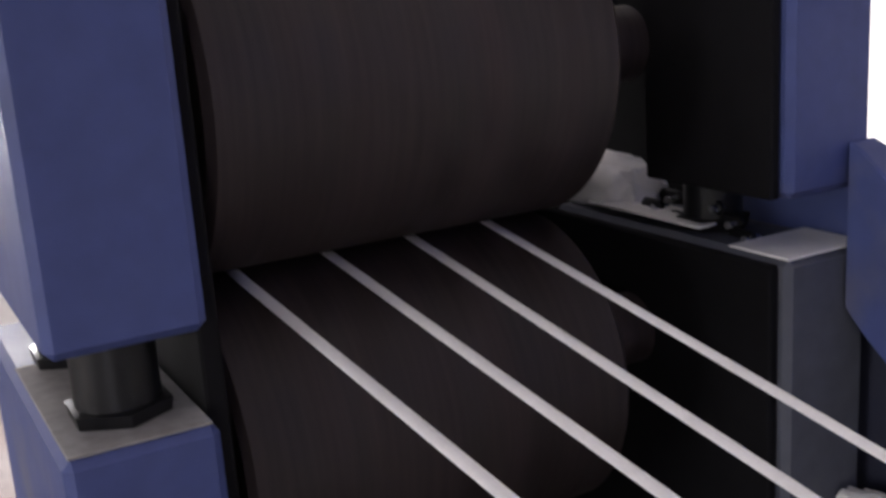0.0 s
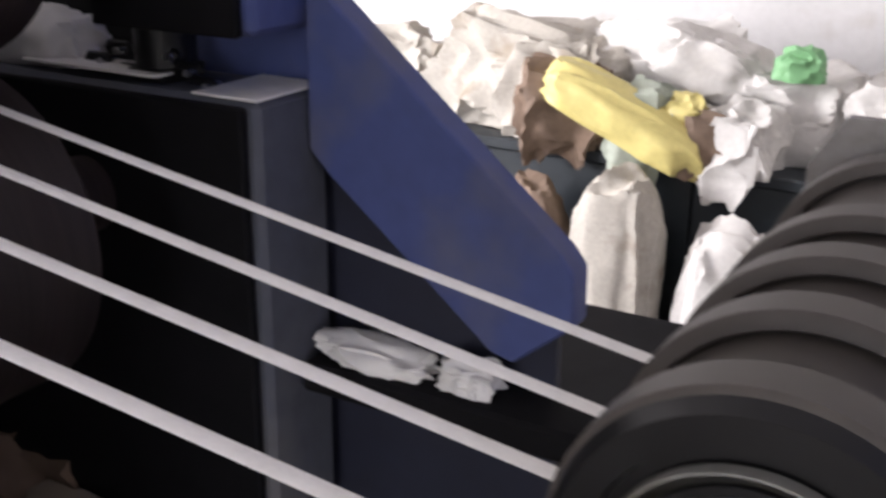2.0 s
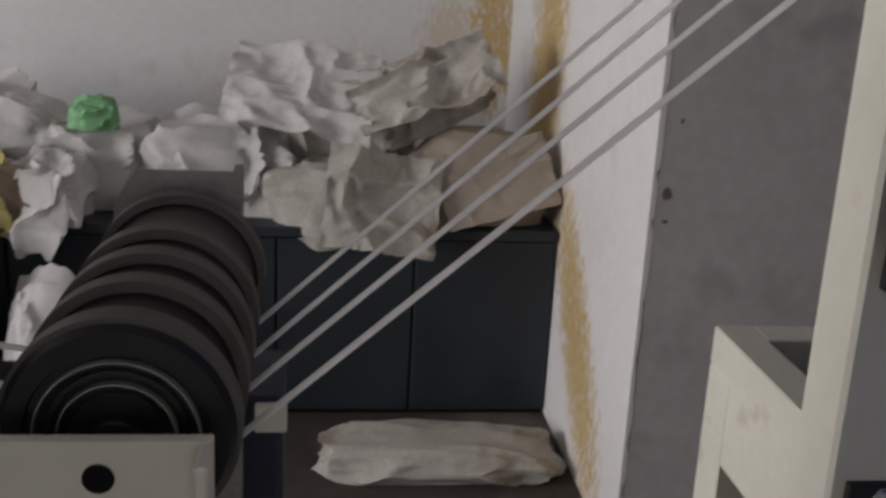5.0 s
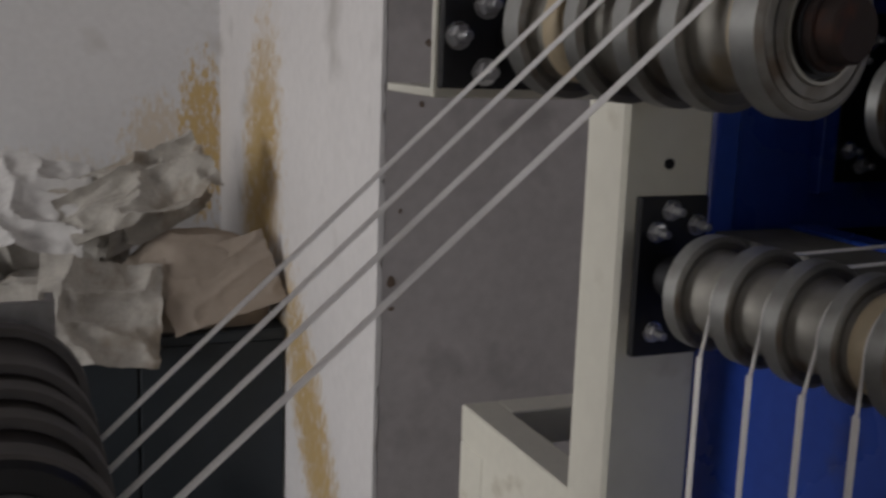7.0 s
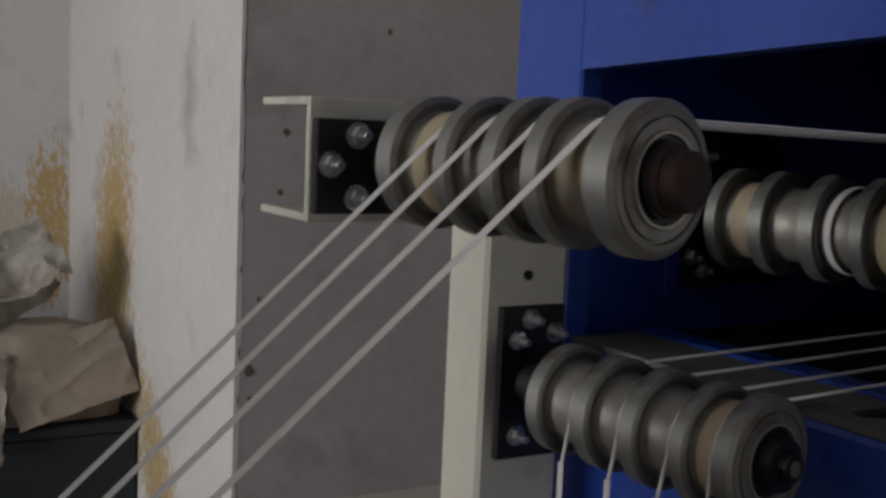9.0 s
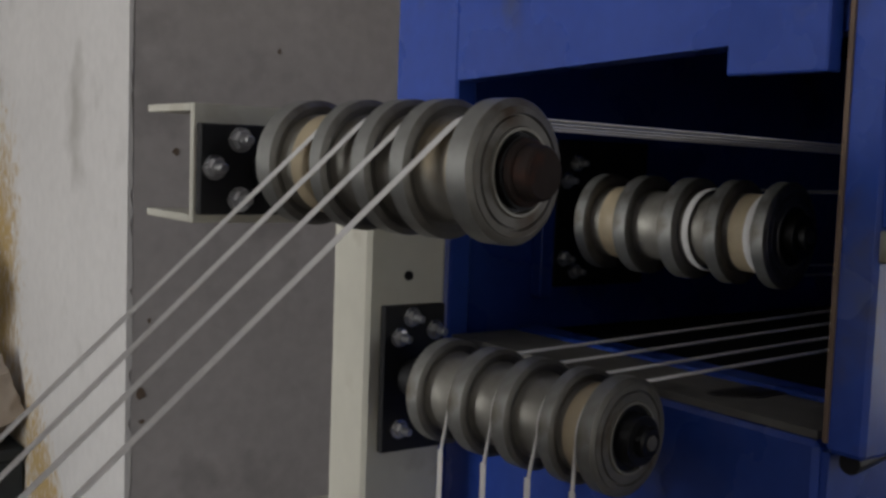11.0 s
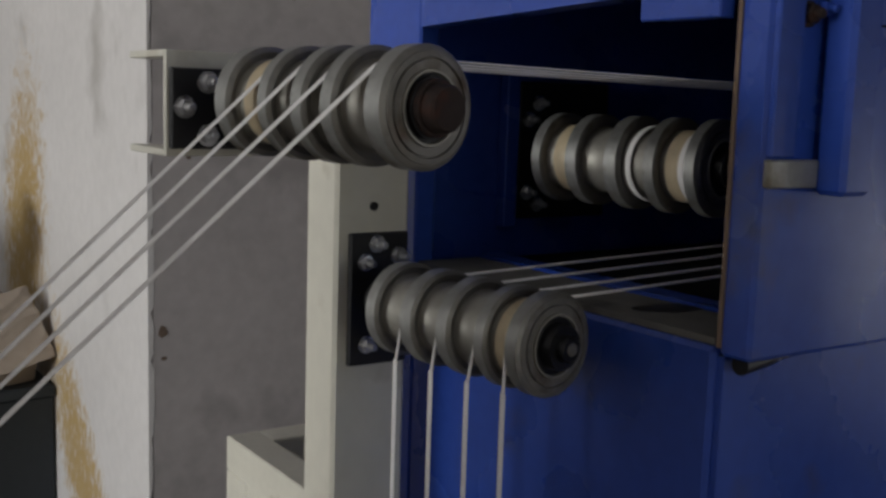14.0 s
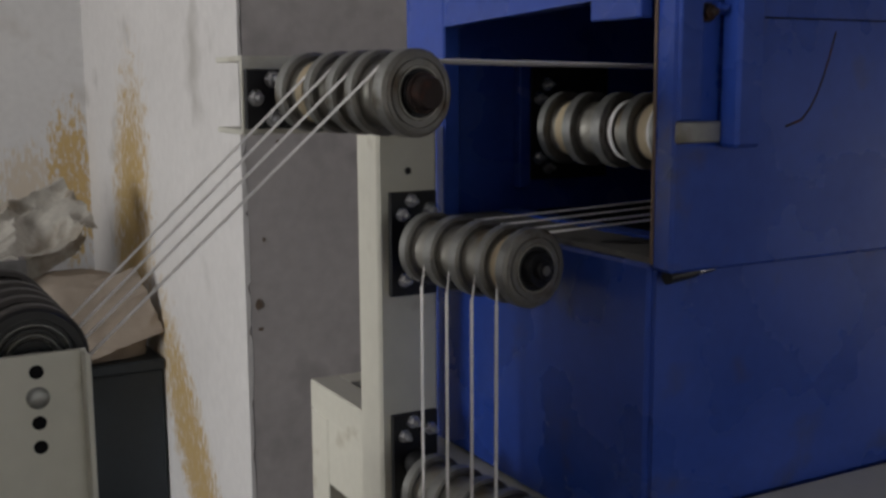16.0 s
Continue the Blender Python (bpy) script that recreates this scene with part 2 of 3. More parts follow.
def tube(points, rx, rz=None, seg=8, bm=None):
    """A cord of flat section along points in a plane of constant y or nearly so."""
    bm = bm or bmesh.new()
    rz = rz or rx
    rings = []
    for k, p in enumerate(points):
        p = Vector(p)
        d = (Vector(points[min(k + 1, len(points) - 1)]) - Vector(points[max(k - 1, 0)])).normalized()
        side = Vector((0, 1, 0))
        side = (side - side.dot(d) * d).normalized()
        up = d.cross(side)
        rings.append([bm.verts.new(p + side * rx * math.cos(2 * math.pi * j / seg) + up * rz * math.sin(2 * math.pi * j / seg)) for j in range(seg)])
    for a, b in zip(rings, rings[1:]):
        for k in range(seg):
            bm.faces.new((a[k], a[(k + 1) % seg], b[(k + 1) % seg], b[k]))
    bm.faces.new(rings[0])
    bm.faces.new(list(reversed(rings[-1])))
    return bm


def structure(name, bm, material, label):
    ob = part(name, bm, material)
    return tagged(ob, label, "", "", "structure")


# ---- the room ----
PX, PY, WALL_Y = 1.152, 3.086, 5.6
structure("floor", box(-6.0, 6.0, -4.0, WALL_Y + 0.2, FLOOR - 0.1, FLOOR), FLOORMAT, "dusty stained grey-brown cement floor")
structure("ceiling", box(-6.2, 6.2, -4.2, WALL_Y + 0.2, CEIL, CEIL + 0.1), PLASTER, "plain whitewashed ceiling slab")
structure("wall_north", box(-6.0, PX + 0.05, WALL_Y, WALL_Y + 0.2, FLOOR, CEIL), WALLWASH, "whitewashed plaster wall with ochre damp marks")
structure("pillar", box(PX, 6.0, PY, WALL_Y + 0.1, FLOOR, CEIL, 0.012), CONCRETE, "massive pillar of bare grey cement")


def wall_with_hole(name, axis, d0, d1, a0, a1, h0, h1, z0, z1, label):
    bm = bmesh.new()
    for b0, b1, c0, c1 in ((a0, h0, FLOOR, CEIL), (h1, a1, FLOOR, CEIL), (h0, h1, FLOOR, z0), (h0, h1, z1, CEIL)):
        if axis == "x":
            box(d0, d1, b0, b1, c0, c1, 0, bm)
        else:
            box(b0, b1, d0, d1, c0, c1, 0, bm)
    return structure(name, bm, PLASTER, label)


wall_with_hole("wall_west", "x", -6.2, -6.0, -4.0, WALL_Y, -0.3, 2.7, 0.5, 2.3, "whitewashed wall round a wide window opening")
wall_with_hole("wall_east", "x", 6.0, 6.2, -4.0, WALL_Y + 0.2, -2.8, -2.2, 0.05, 1.15, "whitewashed wall round a narrow window opening")
wall_with_hole("wall_south", "y", -4.2, -4.0, -6.0, 6.0, -0.7, 1.5, 0.9, 2.3, "whitewashed wall round a small window opening")

# whitewashed left side of the pillar, a thin coat with a soft worn edge
structure("pillar_whitewash", box(PX - 0.006, PX, PY + 0.004, WALL_Y, FLOOR, CEIL), PILLARWASH, "thick white ochre-stained limewash coat on the pillar's side")

# limewash lapping unevenly round the corner on to the bare cement face, with chips
rng = random.Random(21)
bm = bmesh.new()
edge, z, wide = [], FLOOR, 0.012
while z < CEIL:
    wide = min(0.013, max(0.003, wide + rng.uniform(-0.003, 0.003)))
    edge.append((wide if rng.random() > 0.12 else 0.001, z))
    z += rng.uniform(0.012, 0.05)
outer = [(bm.verts.new((PX - 0.006, PY - 0.0012, z)), bm.verts.new((PX + w, PY - 0.0012, z)), bm.verts.new((PX + w + 0.002, PY + 0.001, z))) for w, z in edge]
for a, b in zip(outer, outer[1:]):
    bm.faces.new((a[0], a[1], b[1], b[0]))
    bm.faces.new((a[1], a[2], b[2], b[1]))
side = [bm.verts.new((PX - 0.006, PY + 0.004, z)) for w, z in edge]
for k in range(len(edge) - 1):
    bm.faces.new((side[k], outer[k][0], outer[k + 1][0], side[k + 1]))
structure("limewash_edge", bm, PILLARWASH, "uneven chipped limewash edge on the cement corner")


def blot(w, h, seed):
    r = random.Random(seed)
    return prism([(w * math.cos(a) * r.uniform(0.6, 1.1), h * math.sin(a) * r.uniform(0.6, 1.1)) for a in [k * 0.4189 for k in range(15)]], -0.0016, 0.002)


for k, (x, z, w, h) in enumerate(((1.192, 0.645, 0.014, 0.022), (1.196, 0.56, 0.012, 0.008), (1.29, 1.36, 0.011, 0.014), (1.275, 1.18, 0.009, 0.012), (1.62, 1.68, 0.008, 0.01), (1.215, 0.86, 0.006, 0.01))):
    ob = structure("damp_spot", blot(w, h, k), SPOT, "small dark rusty damp spot on cement")
    ob.location = (x, PY, z)
# ---- bench with sacks ----
BX1, BY, BZ = PX - 0.012, 4.18, 0.222
bench = thing("workbench", "long slate-green painted steel bench against the wall", "bench", pose(0, BY, FLOOR))
BH = BZ - FLOOR
part("worktop", box(-3.2, BX1, -0.012, 1.38, BH - 0.045, BH, 0.006), GREENSLATE, bench)
for x0, x1 in ((-3.19, -2.1), (-2.09, -1.0), (-0.99, 0.02), (0.03, 0.565), (0.575, BX1 - 0.004)):
    part("front_panel", box(x0, x1, 0.01, 0.03, 0.02, BH - 0.05, 0.004), GREENSLATE, bench)
part("back_panel", box(-3.19, BX1 - 0.01, 1.33, 1.36, 0.0, BH - 0.05), GREENSLATE, bench)
part("plinth", box(-3.19, BX1 - 0.01, 0.03, 0.06, 0.0, BH - 0.05), DARKIN, bench)


def crumple(w, d, h, seed, fold=0.16, cuts=5, droop=0.0):
    """A slumped, creased bundle resting on z = 0."""
    bm = bmesh.new()
    bmesh.ops.create_icosphere(bm, subdivisions=cuts, radius=1.0)
    off = Vector((seed * 3.7, seed * 1.3, seed * 7.1))
    for v in bm.verts:
        p = v.co.copy()
        q = Vector((math.copysign(abs(p.x) ** 0.7, p.x), math.copysign(abs(p.y) ** 0.7, p.y), math.copysign(abs(p.z) ** 0.8, p.z)))
        n1 = noise.noise(p * 1.3 + off)
        bend = Vector((p.x + 0.5 * noise.noise(p * 1.1 + off), p.y, p.z * 0.55))
        ridge = 1 - abs(noise.noise(bend * 1.7 + off * 2)) * 2
        ridge2 = 1 - abs(noise.noise(bend * 3.6 + off)) * 2
        k = 1 + fold * (1.1 * n1 + 0.9 * ridge * ridge + 0.28 * ridge2 * ridge2 - 0.5)
        q *= k
        z = max(q.z, -0.55) + 0.55
        if z < 0.12:
            z *= 0.3
        v.co = Vector((q.x * w / 2, q.y * d / 2, z * h / 1.55))
        if droop and v.co.y < -d * 0.38:
            v.co.z -= droop * min(1, (-d * 0.38 - v.co.y) / (d * 0.1))
    return bm


def sheet(w, d, seed, lift=0.06, thick=0.004, nx=44, ny=36, curl=0.0, ragged=0.04):
    """A creased sheet of cloth or paper with thickness, lying on z = 0 and up."""
    off = Vector((seed * 5.1, seed * 2.3, seed))
    bm = bmesh.new()
    top, bot = [], []
    for j in range(ny + 1):
        for i in range(nx + 1):
            u, v = i / nx - 0.5, j / ny - 0.5
            edge = 1 + ragged * noise.noise(Vector((u * 7, v * 7, seed)) * 1.5)
            x, y = u * w * edge, v * d * edge
            p = Vector((u * 3.2, v * 3.2, 0)) + off
            p.x += 0.6 * noise.noise(p * 0.7)
            z = lift * (0.6 + noise.noise(p * 0.6)) + lift * 0.9 * max(0, 1 - abs(noise.noise(p * 0.8 + off)) * 2.2) ** 2 + lift * 0.25 * max(0, 1 - abs(noise.noise(p * 1.9 + off)) * 2.5)
            z += curl * max(0, abs(u) - 0.3) * 4 * lift
            z = max(z, 0.004)
            top.append(bm.verts.new((x, y, z + thick)))
            bot.append(bm.verts.new((x, y, z)))
    q = nx + 1
    for j in range(ny):
        for i in range(nx):
            a = j * q + i
            bm.faces.new((top[a], top[a + 1], top[a + q + 1], top[a + q]))
            bm.faces.new((bot[a], bot[a + q], bot[a + q + 1], bot[a + 1]))
    for i in range(nx):
        bm.faces.new((top[i], bot[i], bot[i + 1], top[i + 1]))
        a = ny * q + i
        bm.faces.new((top[a], top[a + 1], bot[a + 1], bot[a]))
    for j in range(ny):
        a, b = j * q, (j + 1) * q
        bm.faces.new((top[a], top[b], bot[b], bot[a]))
        a, b = j * q + nx, (j + 1) * q + nx
        bm.faces.new((top[a], bot[a], bot[b], top[b]))
    return bm


def heap(name, label, category, bm, material, m, group="rubbish heaped on the bench"):
    return tagged(part(name, bm, material, None, "", m), label, category, group)


# sacks and paper by the pillar
heap("sack", "flattened brown paper sack leaning against the pillar", "sack", crumple(0.58, 0.34, 0.37, 2, 0.06), BROWNPAPER, pose(0.83, BY + 0.19, BZ, 0, 0, 6))
heap("sack", "empty grubby white woven sack slumped over the bench edge", "sack", crumple(0.66, 0.46, 0.24, 5, 0.14, droop=0.10), SACK, pose(0.30, BY + 0.20, BZ, 0, 0, -6))
heap("sack", "crumpled off-white woven sack on the heap", "sack", crumple(0.66, 0.36, 0.50, 9, 0.2), SACK, pose(0.26, BY + 0.46, BZ + 0.08, 0, 0, 10))
heap("sack", "small twisted off-white sack on the brown paper", "sack", crumple(0.46, 0.22, 0.17, 11, 0.3), SACK, pose(0.66, BY + 0.30, BZ + 0.36, 0, -22, 14))
heap("sack", "pale crumpled sack beside the other sacks", "sack", crumple(0.62, 0.5, 0.36, 14, 0.22), WHITERAG, pose(-0.22, BY + 0.36, BZ, 0, 0, 0))
heap("sheet", "torn sheet of off-white paper hanging over the bench", "paper", sheet(0.44, 0.40, 3, 0.045), SACK, pose(0.42, BY - 0.035, BZ + 0.10, 62, 8, 4))
heap("sheet", "creased sheet of brown paper on the sacks", "paper", sheet(0.46, 0.30, 6, 0.013), BROWNPAPER, pose(0.88, BY + 0.03, BZ + 0.19, 66, -14, 6))
heap("sheet", "crumpled white paper sheet on the heap", "paper", sheet(0.60, 0.40, 8, 0.06), WHITERAG, pose(0.12, BY + 0.26, BZ + 0.46, 48, 6, -10))
heap("sheet", "rumpled pale cloth folded over the sacks", "cloth", sheet(0.60, 0.30, 13, 0.07), SACK, pose(0.60, BY + 0.20, BZ + 0.50, 40, -20, 8))
heap("sack", "pale flat sack lying on the floor", "sack", crumple(0.9, 0.4, 0.12, 61, 0.15), SACK, pose(0.66, BY - 0.42, FLOOR, 0, 0, -4))
# waste by the machine
heap("rag", "white cotton waste bundle on the bench", "rag", crumple(0.62, 0.5, 0.34, 17, 0.25), WHITERAG, pose(-0.72, BY + 0.40, BZ, 0, 0, 12))
heap("rag", "grubby white rag bundle behind the machine", "rag", crumple(0.9, 0.6, 0.44, 21, 0.25), SACK, pose(-1.85, BY + 0.38, BZ, 0, 0, 0))
heap("rag", "white rag bundle under the yellow bag", "rag", crumple(0.8, 0.5, 0.44, 22, 0.25), WHITERAG, pose(-1.25, BY + 0.46, BZ, 0, 0, 0))
heap("rag", "brown oily rag hanging over the bench edge", "rag", crumple(0.40, 0.30, 0.34, 23, 0.3, droop=0.1), BROWNRAG, pose(-1.55, BY + 0.06, BZ - 0.02, 0, 0, 20))
heap("rag", "grey-green rag hanging over the bench edge", "rag", crumple(0.30, 0.3, 0.30, 27, 0.25, droop=0.12), GREYRAG, pose(-1.20, BY + 0.05, BZ - 0.02, 0, 0, 0))
heap("plastic_bag", "flat yellow plastic bag lying on the rags", "bag", crumple(0.74, 0.26, 0.17, 31, 0.10), YELLOW, pose(-1.28, BY - 0.02, BZ + 0.10, 12, 24, 4))
heap("plastic_bag", "knotted yellow plastic scrap on the rags", "bag", crumple(0.15, 0.12, 0.13, 33, 0.3, 4), YELLOW, pose(-1.05, BY + 0.02, BZ + 0.13, 0, 0, 0))
heap("rag", "white rag above the yellow bag", "rag", crumple(0.5, 0.3, 0.22, 37, 0.25), WHITERAG, pose(-1.05, BY + 0.30, BZ + 0.24, 0, 22, 0))
heap("wrapper", "small crushed green plastic wrapper on the heap", "wrapper", crumple(0.17, 0.12, 0.12, 41, 0.25, 4), GREENP, pose(-0.67, BY + 0.17, BZ + 0.33, 0, 0, 0))
heap("rag", "long pale rag bundle on the bench", "rag", crumple(0.6, 0.4, 0.36, 43, 0.25), SACK, pose(-2.6, BY + 0.4, BZ, 0, 0, 0))
heap("rag", "greasy beige rag pile behind the yellow bag", "rag", crumple(0.5, 0.34, 0.38, 71, 0.28), SACK, pose(-1.62, BY + 0.22, BZ, 0, 0, 15))
heap("rag", "dirty brown cotton waste hanging by the yellow bag", "rag", crumple(0.26, 0.22, 0.20, 73, 0.3, 4, droop=0.06), BROWNRAG, pose(-0.98, BY + 0.02, BZ - 0.01, 0, 0, 10))
heap("rag", "soiled white rag trailing off the bench", "rag", crumple(0.34, 0.24, 0.24, 75, 0.28, droop=0.12), WHITERAG, pose(-0.86, BY + 0.04, BZ - 0.01, 0, 0, -8))
heap("sack", "pale full sack standing on the floor", "sack", crumple(0.36, 0.3, 0.78, 45, 0.12), SACK, pose(-1.20, BY - 0.22, FLOOR, 0, 0, 0), "sacks on the floor")
heap("sack", "white sack slumped on the floor", "sack", crumple(0.40, 0.3, 0.66, 47, 0.15), WHITERAG, pose(-0.76, BY - 0.20, FLOOR, 0, 0, 0), "sacks on the floor")
heap("sack", "brown stained sack standing on the floor", "sack", crumple(0.36, 0.3, 0.70, 49, 0.15), BROWNRAG, pose(-1.58, BY - 0.22, FLOOR, 0, 0, 0), "sacks on the floor")

# ---- guide rollers ----
RIM, CORE = 0.031, 0.0220


def flange(w, rim=RIM, core=CORE):
    """A disc with a rounded rim and a dished darker side."""
    c = 0.0016
    return lathe([(-w / 2 + 0.002, core - 0.002), (-w / 2 + 0.002, core + 0.002), (-w / 2, rim - 0.003), (-w / 2 + 0.0004, rim - c), (-w / 2 + c, rim), (w / 2 - c, rim), (w / 2 - 0.0004, rim - c), (w / 2, rim - 0.003), (w / 2 - 0.002, core + 0.002), (w / 2 - 0.002, core - 0.002)], 64, None, False)


def flange_part(w, rim, core, rim_paint, side_paint, parent, y):
    ob = part("flange", flange(w, rim, core), rim_paint, parent, "", pose(0, y, 0))
    ob.data.materials.append(side_paint)
    # faces turned along the shaft take the side paint
    for p in ob.data.polygons:
        if abs(p.normal.y) > 0.55:
            p.material_index = 1
    return ob


def guide_roller(place, discs, label, kind="plain", rim=RIM, core=CORE, rings=()):
    """A roller turning on a y shaft: flanges given as (middle, width), a drum, an end face and the shaft's stub."""
    ob = thing("guide_roller", label, "roller", pose(*place), "grooved guide rollers")
    dark = kind == "dark"
    face = DARKWHEEL if dark else STEEL
    side = BLACKFACE if dark else STEEL_DULL
    (first, wf), (last, wl) = discs[0], discs[-1]
    drum = part("drum", lathe([(last, core), (first, core)], 56), DARKWHEEL if dark else STEEL_HUB, ob)
    for y, w in discs:
        flange_part(w, rim, core, face, DARKWHEEL if dark else side, drum, y)
    for y0, y1 in rings:
        part("nylon_ring", lathe([(y0, core + 0.0002), (y0, core + 0.0016), (y0 + 0.001, core + 0.0022), (y1 - 0.001, core + 0.0022), (y1, core + 0.0016), (y1, core + 0.0002)], 56), TAN, drum, "yellowed nylon ring")
    for (a, wa), (b, wb) in zip(discs, discs[1:]):
        lo, hi = b + wb / 2 - 0.002, a - wa / 2 + 0.002
        part("hub", lathe([(lo, core + 0.0022), (lo + 0.0035, core + 0.0006), ((lo + hi) / 2, core + 0.0003), (hi - 0.0035, core + 0.0006), (hi, core + 0.0022)], 56, None, False), DARKWHEEL if dark else STEEL_HUB, drum)
    front = last - wl / 2
    if dark:
        part("end_cap", lathe([(front + 0.001, rim - 0.001), (front - 0.002, rim - 0.003), (front - 0.002, rim * 0.76), (front, rim * 0.745), (front, rim * 0.6), (front - 0.002, rim * 0.585), (front - 0.002, rim * 0.54), (front + 0.004, rim * 0.52), (front + 0.004, rim * 0.3)], 64), BLACKFACE, drum)
        for r in (0.66, 0.47):
            part("ring", lathe([(front - 0.0012, rim * r), (front - 0.0038, rim * (r + 0.004)), (front - 0.0038, rim * (r + 0.016)), (front - 0.0012, rim * (r + 0.02))], 56), STEEL, drum, "thin worn bright ring")
        part("shaft", lathe([(first + 0.02, 0.009), (front + 0.004, 0.009), (front + 0.004, rim * 0.4), (front - 0.001, rim * 0.39), (front - 0.0015, rim * 0.37), (front - 0.0015, rim * 0.21), (front - 0.006, rim * 0.2), (front - 0.0066, rim * 0.17)], 40), BLACKFACE, ob, "black shaft end")
        return ob, drum
    # bearing housing let into the end face, with a fine groove round it
    part("end_cap", lathe([(front + 0.003, rim - 0.002), (front - 0.0005, rim - 0.0035), (front - 0.001, rim * 0.80), (front + 0.0006, rim * 0.79), (front + 0.0006, rim * 0.765), (front - 0.001, rim * 0.755), (front - 0.001, rim * 0.62), (front + 0.002, rim * 0.60), (front + 0.002, rim * 0.2)], 72), STEEL_DULL, drum)
    part("bearing_ring", lathe([(front + 0.002, rim * 0.615), (front - 0.0022, rim * 0.605), (front - 0.0022, rim * 0.565), (front + 0.001, rim * 0.555)], 64), STEEL_HUB, drum, "worn bearing ring")
    part("bearing_seal", lathe([(front + 0.002, rim * 0.555), (front - 0.0004, rim * 0.55), (front - 0.0004, rim * 0.42), (front + 0.001, rim * 0.41)], 56), BLACKFACE, drum, "black bearing seal")
    if kind == "rusty":
        part("shaft", lathe([(first + 0.02, 0.009), (front, 0.009), (front, rim * 0.47), (front - 0.0065, rim * 0.46), (front - 0.0072, rim * 0.43), (front - 0.0072, rim * 0.39), (front - 0.0135, rim * 0.375), (front - 0.0148, rim * 0.34), (front - 0.0138, rim * 0.12)], 40), RUST, ob, "rusty shaft stub")
        part("circlip", lathe([(front - 0.0030, rim * 0.475), (front - 0.0030, rim * 0.50), (front - 0.0042, rim * 0.50), (front - 0.0042, rim * 0.475)], 40), BLACKPLATE, ob, "dark circlip")
    else:
        part("shaft", lathe([(first + 0.02, 0.009), (front, 0.009), (front, rim * 0.44), (front - 0.008, rim * 0.43), (front - 0.009, rim * 0.41), (front - 0.009, rim * 0.26), (front - 0.0135, rim * 0.25), (front - 0.0145, rim * 0.22)], 40), BLACKFACE, ob, "black shaft nut")
        part("shaft_pip", lathe([(front - 0.0144, 0.0), (front - 0.0144, rim * 0.13), (front - 0.0152, rim * 0.12), (front - 0.0152, 0.0)], 24), STEEL_DULL, ob, "worn steel centre")
    return ob, drum


def mounting_plate(x0, x1, z0, z1, y, bolts, label):
    """A black plate bolted to a face that looks towards -y."""
    ob = thing("mounting_plate", label, "bracket", pose((x0 + x1) / 2, y, (z0 + z1) / 2), "roller mounting plates")
    hw, hh = (x1 - x0) / 2, (z1 - z0) / 2
    part("plate", box(-hw, hw, -0.006, 0, -hh, hh, 0.0008), BLACKPLATE, ob)
    shared = None
    for bx, bz in bolts:
        if shared is None:
            shared = mesh_of(hexbolt(0.0056, 0.006, 0.007), "bolt")
            smooth(shared)
            shared.materials.append(BRIGHT)
        b = new("bolt", shared)
        b.parent = ob
        b.location = (bx, -0.006, bz)
    part("shaft_boss", lathe([(-0.006, 0.014), (-0.02, 0.013), (-0.03, 0.009)], 32), BLACKPLATE, ob)
    return ob


# the three machine rollers lean a little in plan: far end (x, y, z), turn in degrees, flanges as (reach along the shaft, width)
U_END, U_TURN = (0.342, 0.529, 1.369), 11.0
L_END, L_TURN = (0.4936, 0.6049, 1.2224), 7.8
B_END, B_TURN = (0.6936, 0.6826, 1.3275), 9.0
U_DISCS = ((-0.0352, 0.0138), (-0.0742, 0.0108), (-0.1037, 0.0117), (-0.1281, 0.0116), (-0.1627, 0.0141))
L_DISCS = ((-0.0305, 0.0131), (-0.0694, 0.0145), (-0.1062, 0.0134), (-0.1418, 0.0112), (-0.1705, 0.0125))
B_DISCS = ((-0.0385, 0.0123), (-0.0768, 0.0143), (-0.1176, 0.0150), (-0.1551, 0.0128), (-0.1925, 0.0120))


def on_shaft(end, turn, reach):
    """The point of a leaning shaft that lies so far from its far end."""
    return end[0] + reach * math.sin(radians(turn)), end[1] - reach * math.cos(radians(turn)), end[2]


upper, upper_drum = guide_roller((*U_END, 0, 0, U_TURN), U_DISCS, "dull grey steel five-flanged guide roller with rusty shaft end", "rusty", 0.0310, rings=((-0.0605, -0.0475), (-0.1555, -0.1495)))
lower, lower_drum = guide_roller((*L_END, 0, 0, L_TURN), L_DISCS, "dull grey steel guide roller above hanging white cords", rim=0.0339, core=0.0243, rings=((-0.1635, -0.1490),))
BOLTS_U = ((-0.036, 0.001), (-0.021, 0.0165), (-0.021, -0.0165), (0.03, 0.0165), (0.03, -0.0165))
mounting_plate(0.3195, 0.408, 1.338, 1.388, 0.574, BOLTS_U, "black mounting plate with three zinc bolts on the channel")
mounting_plate(0.4895, 0.541, 1.1635, 1.2685, 0.65, ((-0.003, 0.044), (-0.013, 0.030), (0.017, 0.034), (-0.011, -0.036), (0.017, -0.036)), "black mounting plate bolted to the cream post")
back, back_drum = guide_roller((*B_END, 0, 0, B_TURN), B_DISCS, "grey steel guide roller deep inside the blue hood", rim=0.0379, core=0.0262, rings=((-0.0645, -0.0500), (-0.1800, -0.1640)))
mounting_plate(0.690, 0.795, 1.268, 1.392, 0.703, ((-0.032, 0.043), (-0.0425, 0.028), (-0.0425, -0.038), (-0.030, -0.049)), "black mounting plate on the hood's inner wall")
LOW_Z = 0.985
low, low_drum = guide_roller((L_END[0], L_END[1], LOW_Z, 0, 0, L_TURN), L_DISCS, "grey steel guide roller low on the cream post", rim=0.0339, core=0.0243)
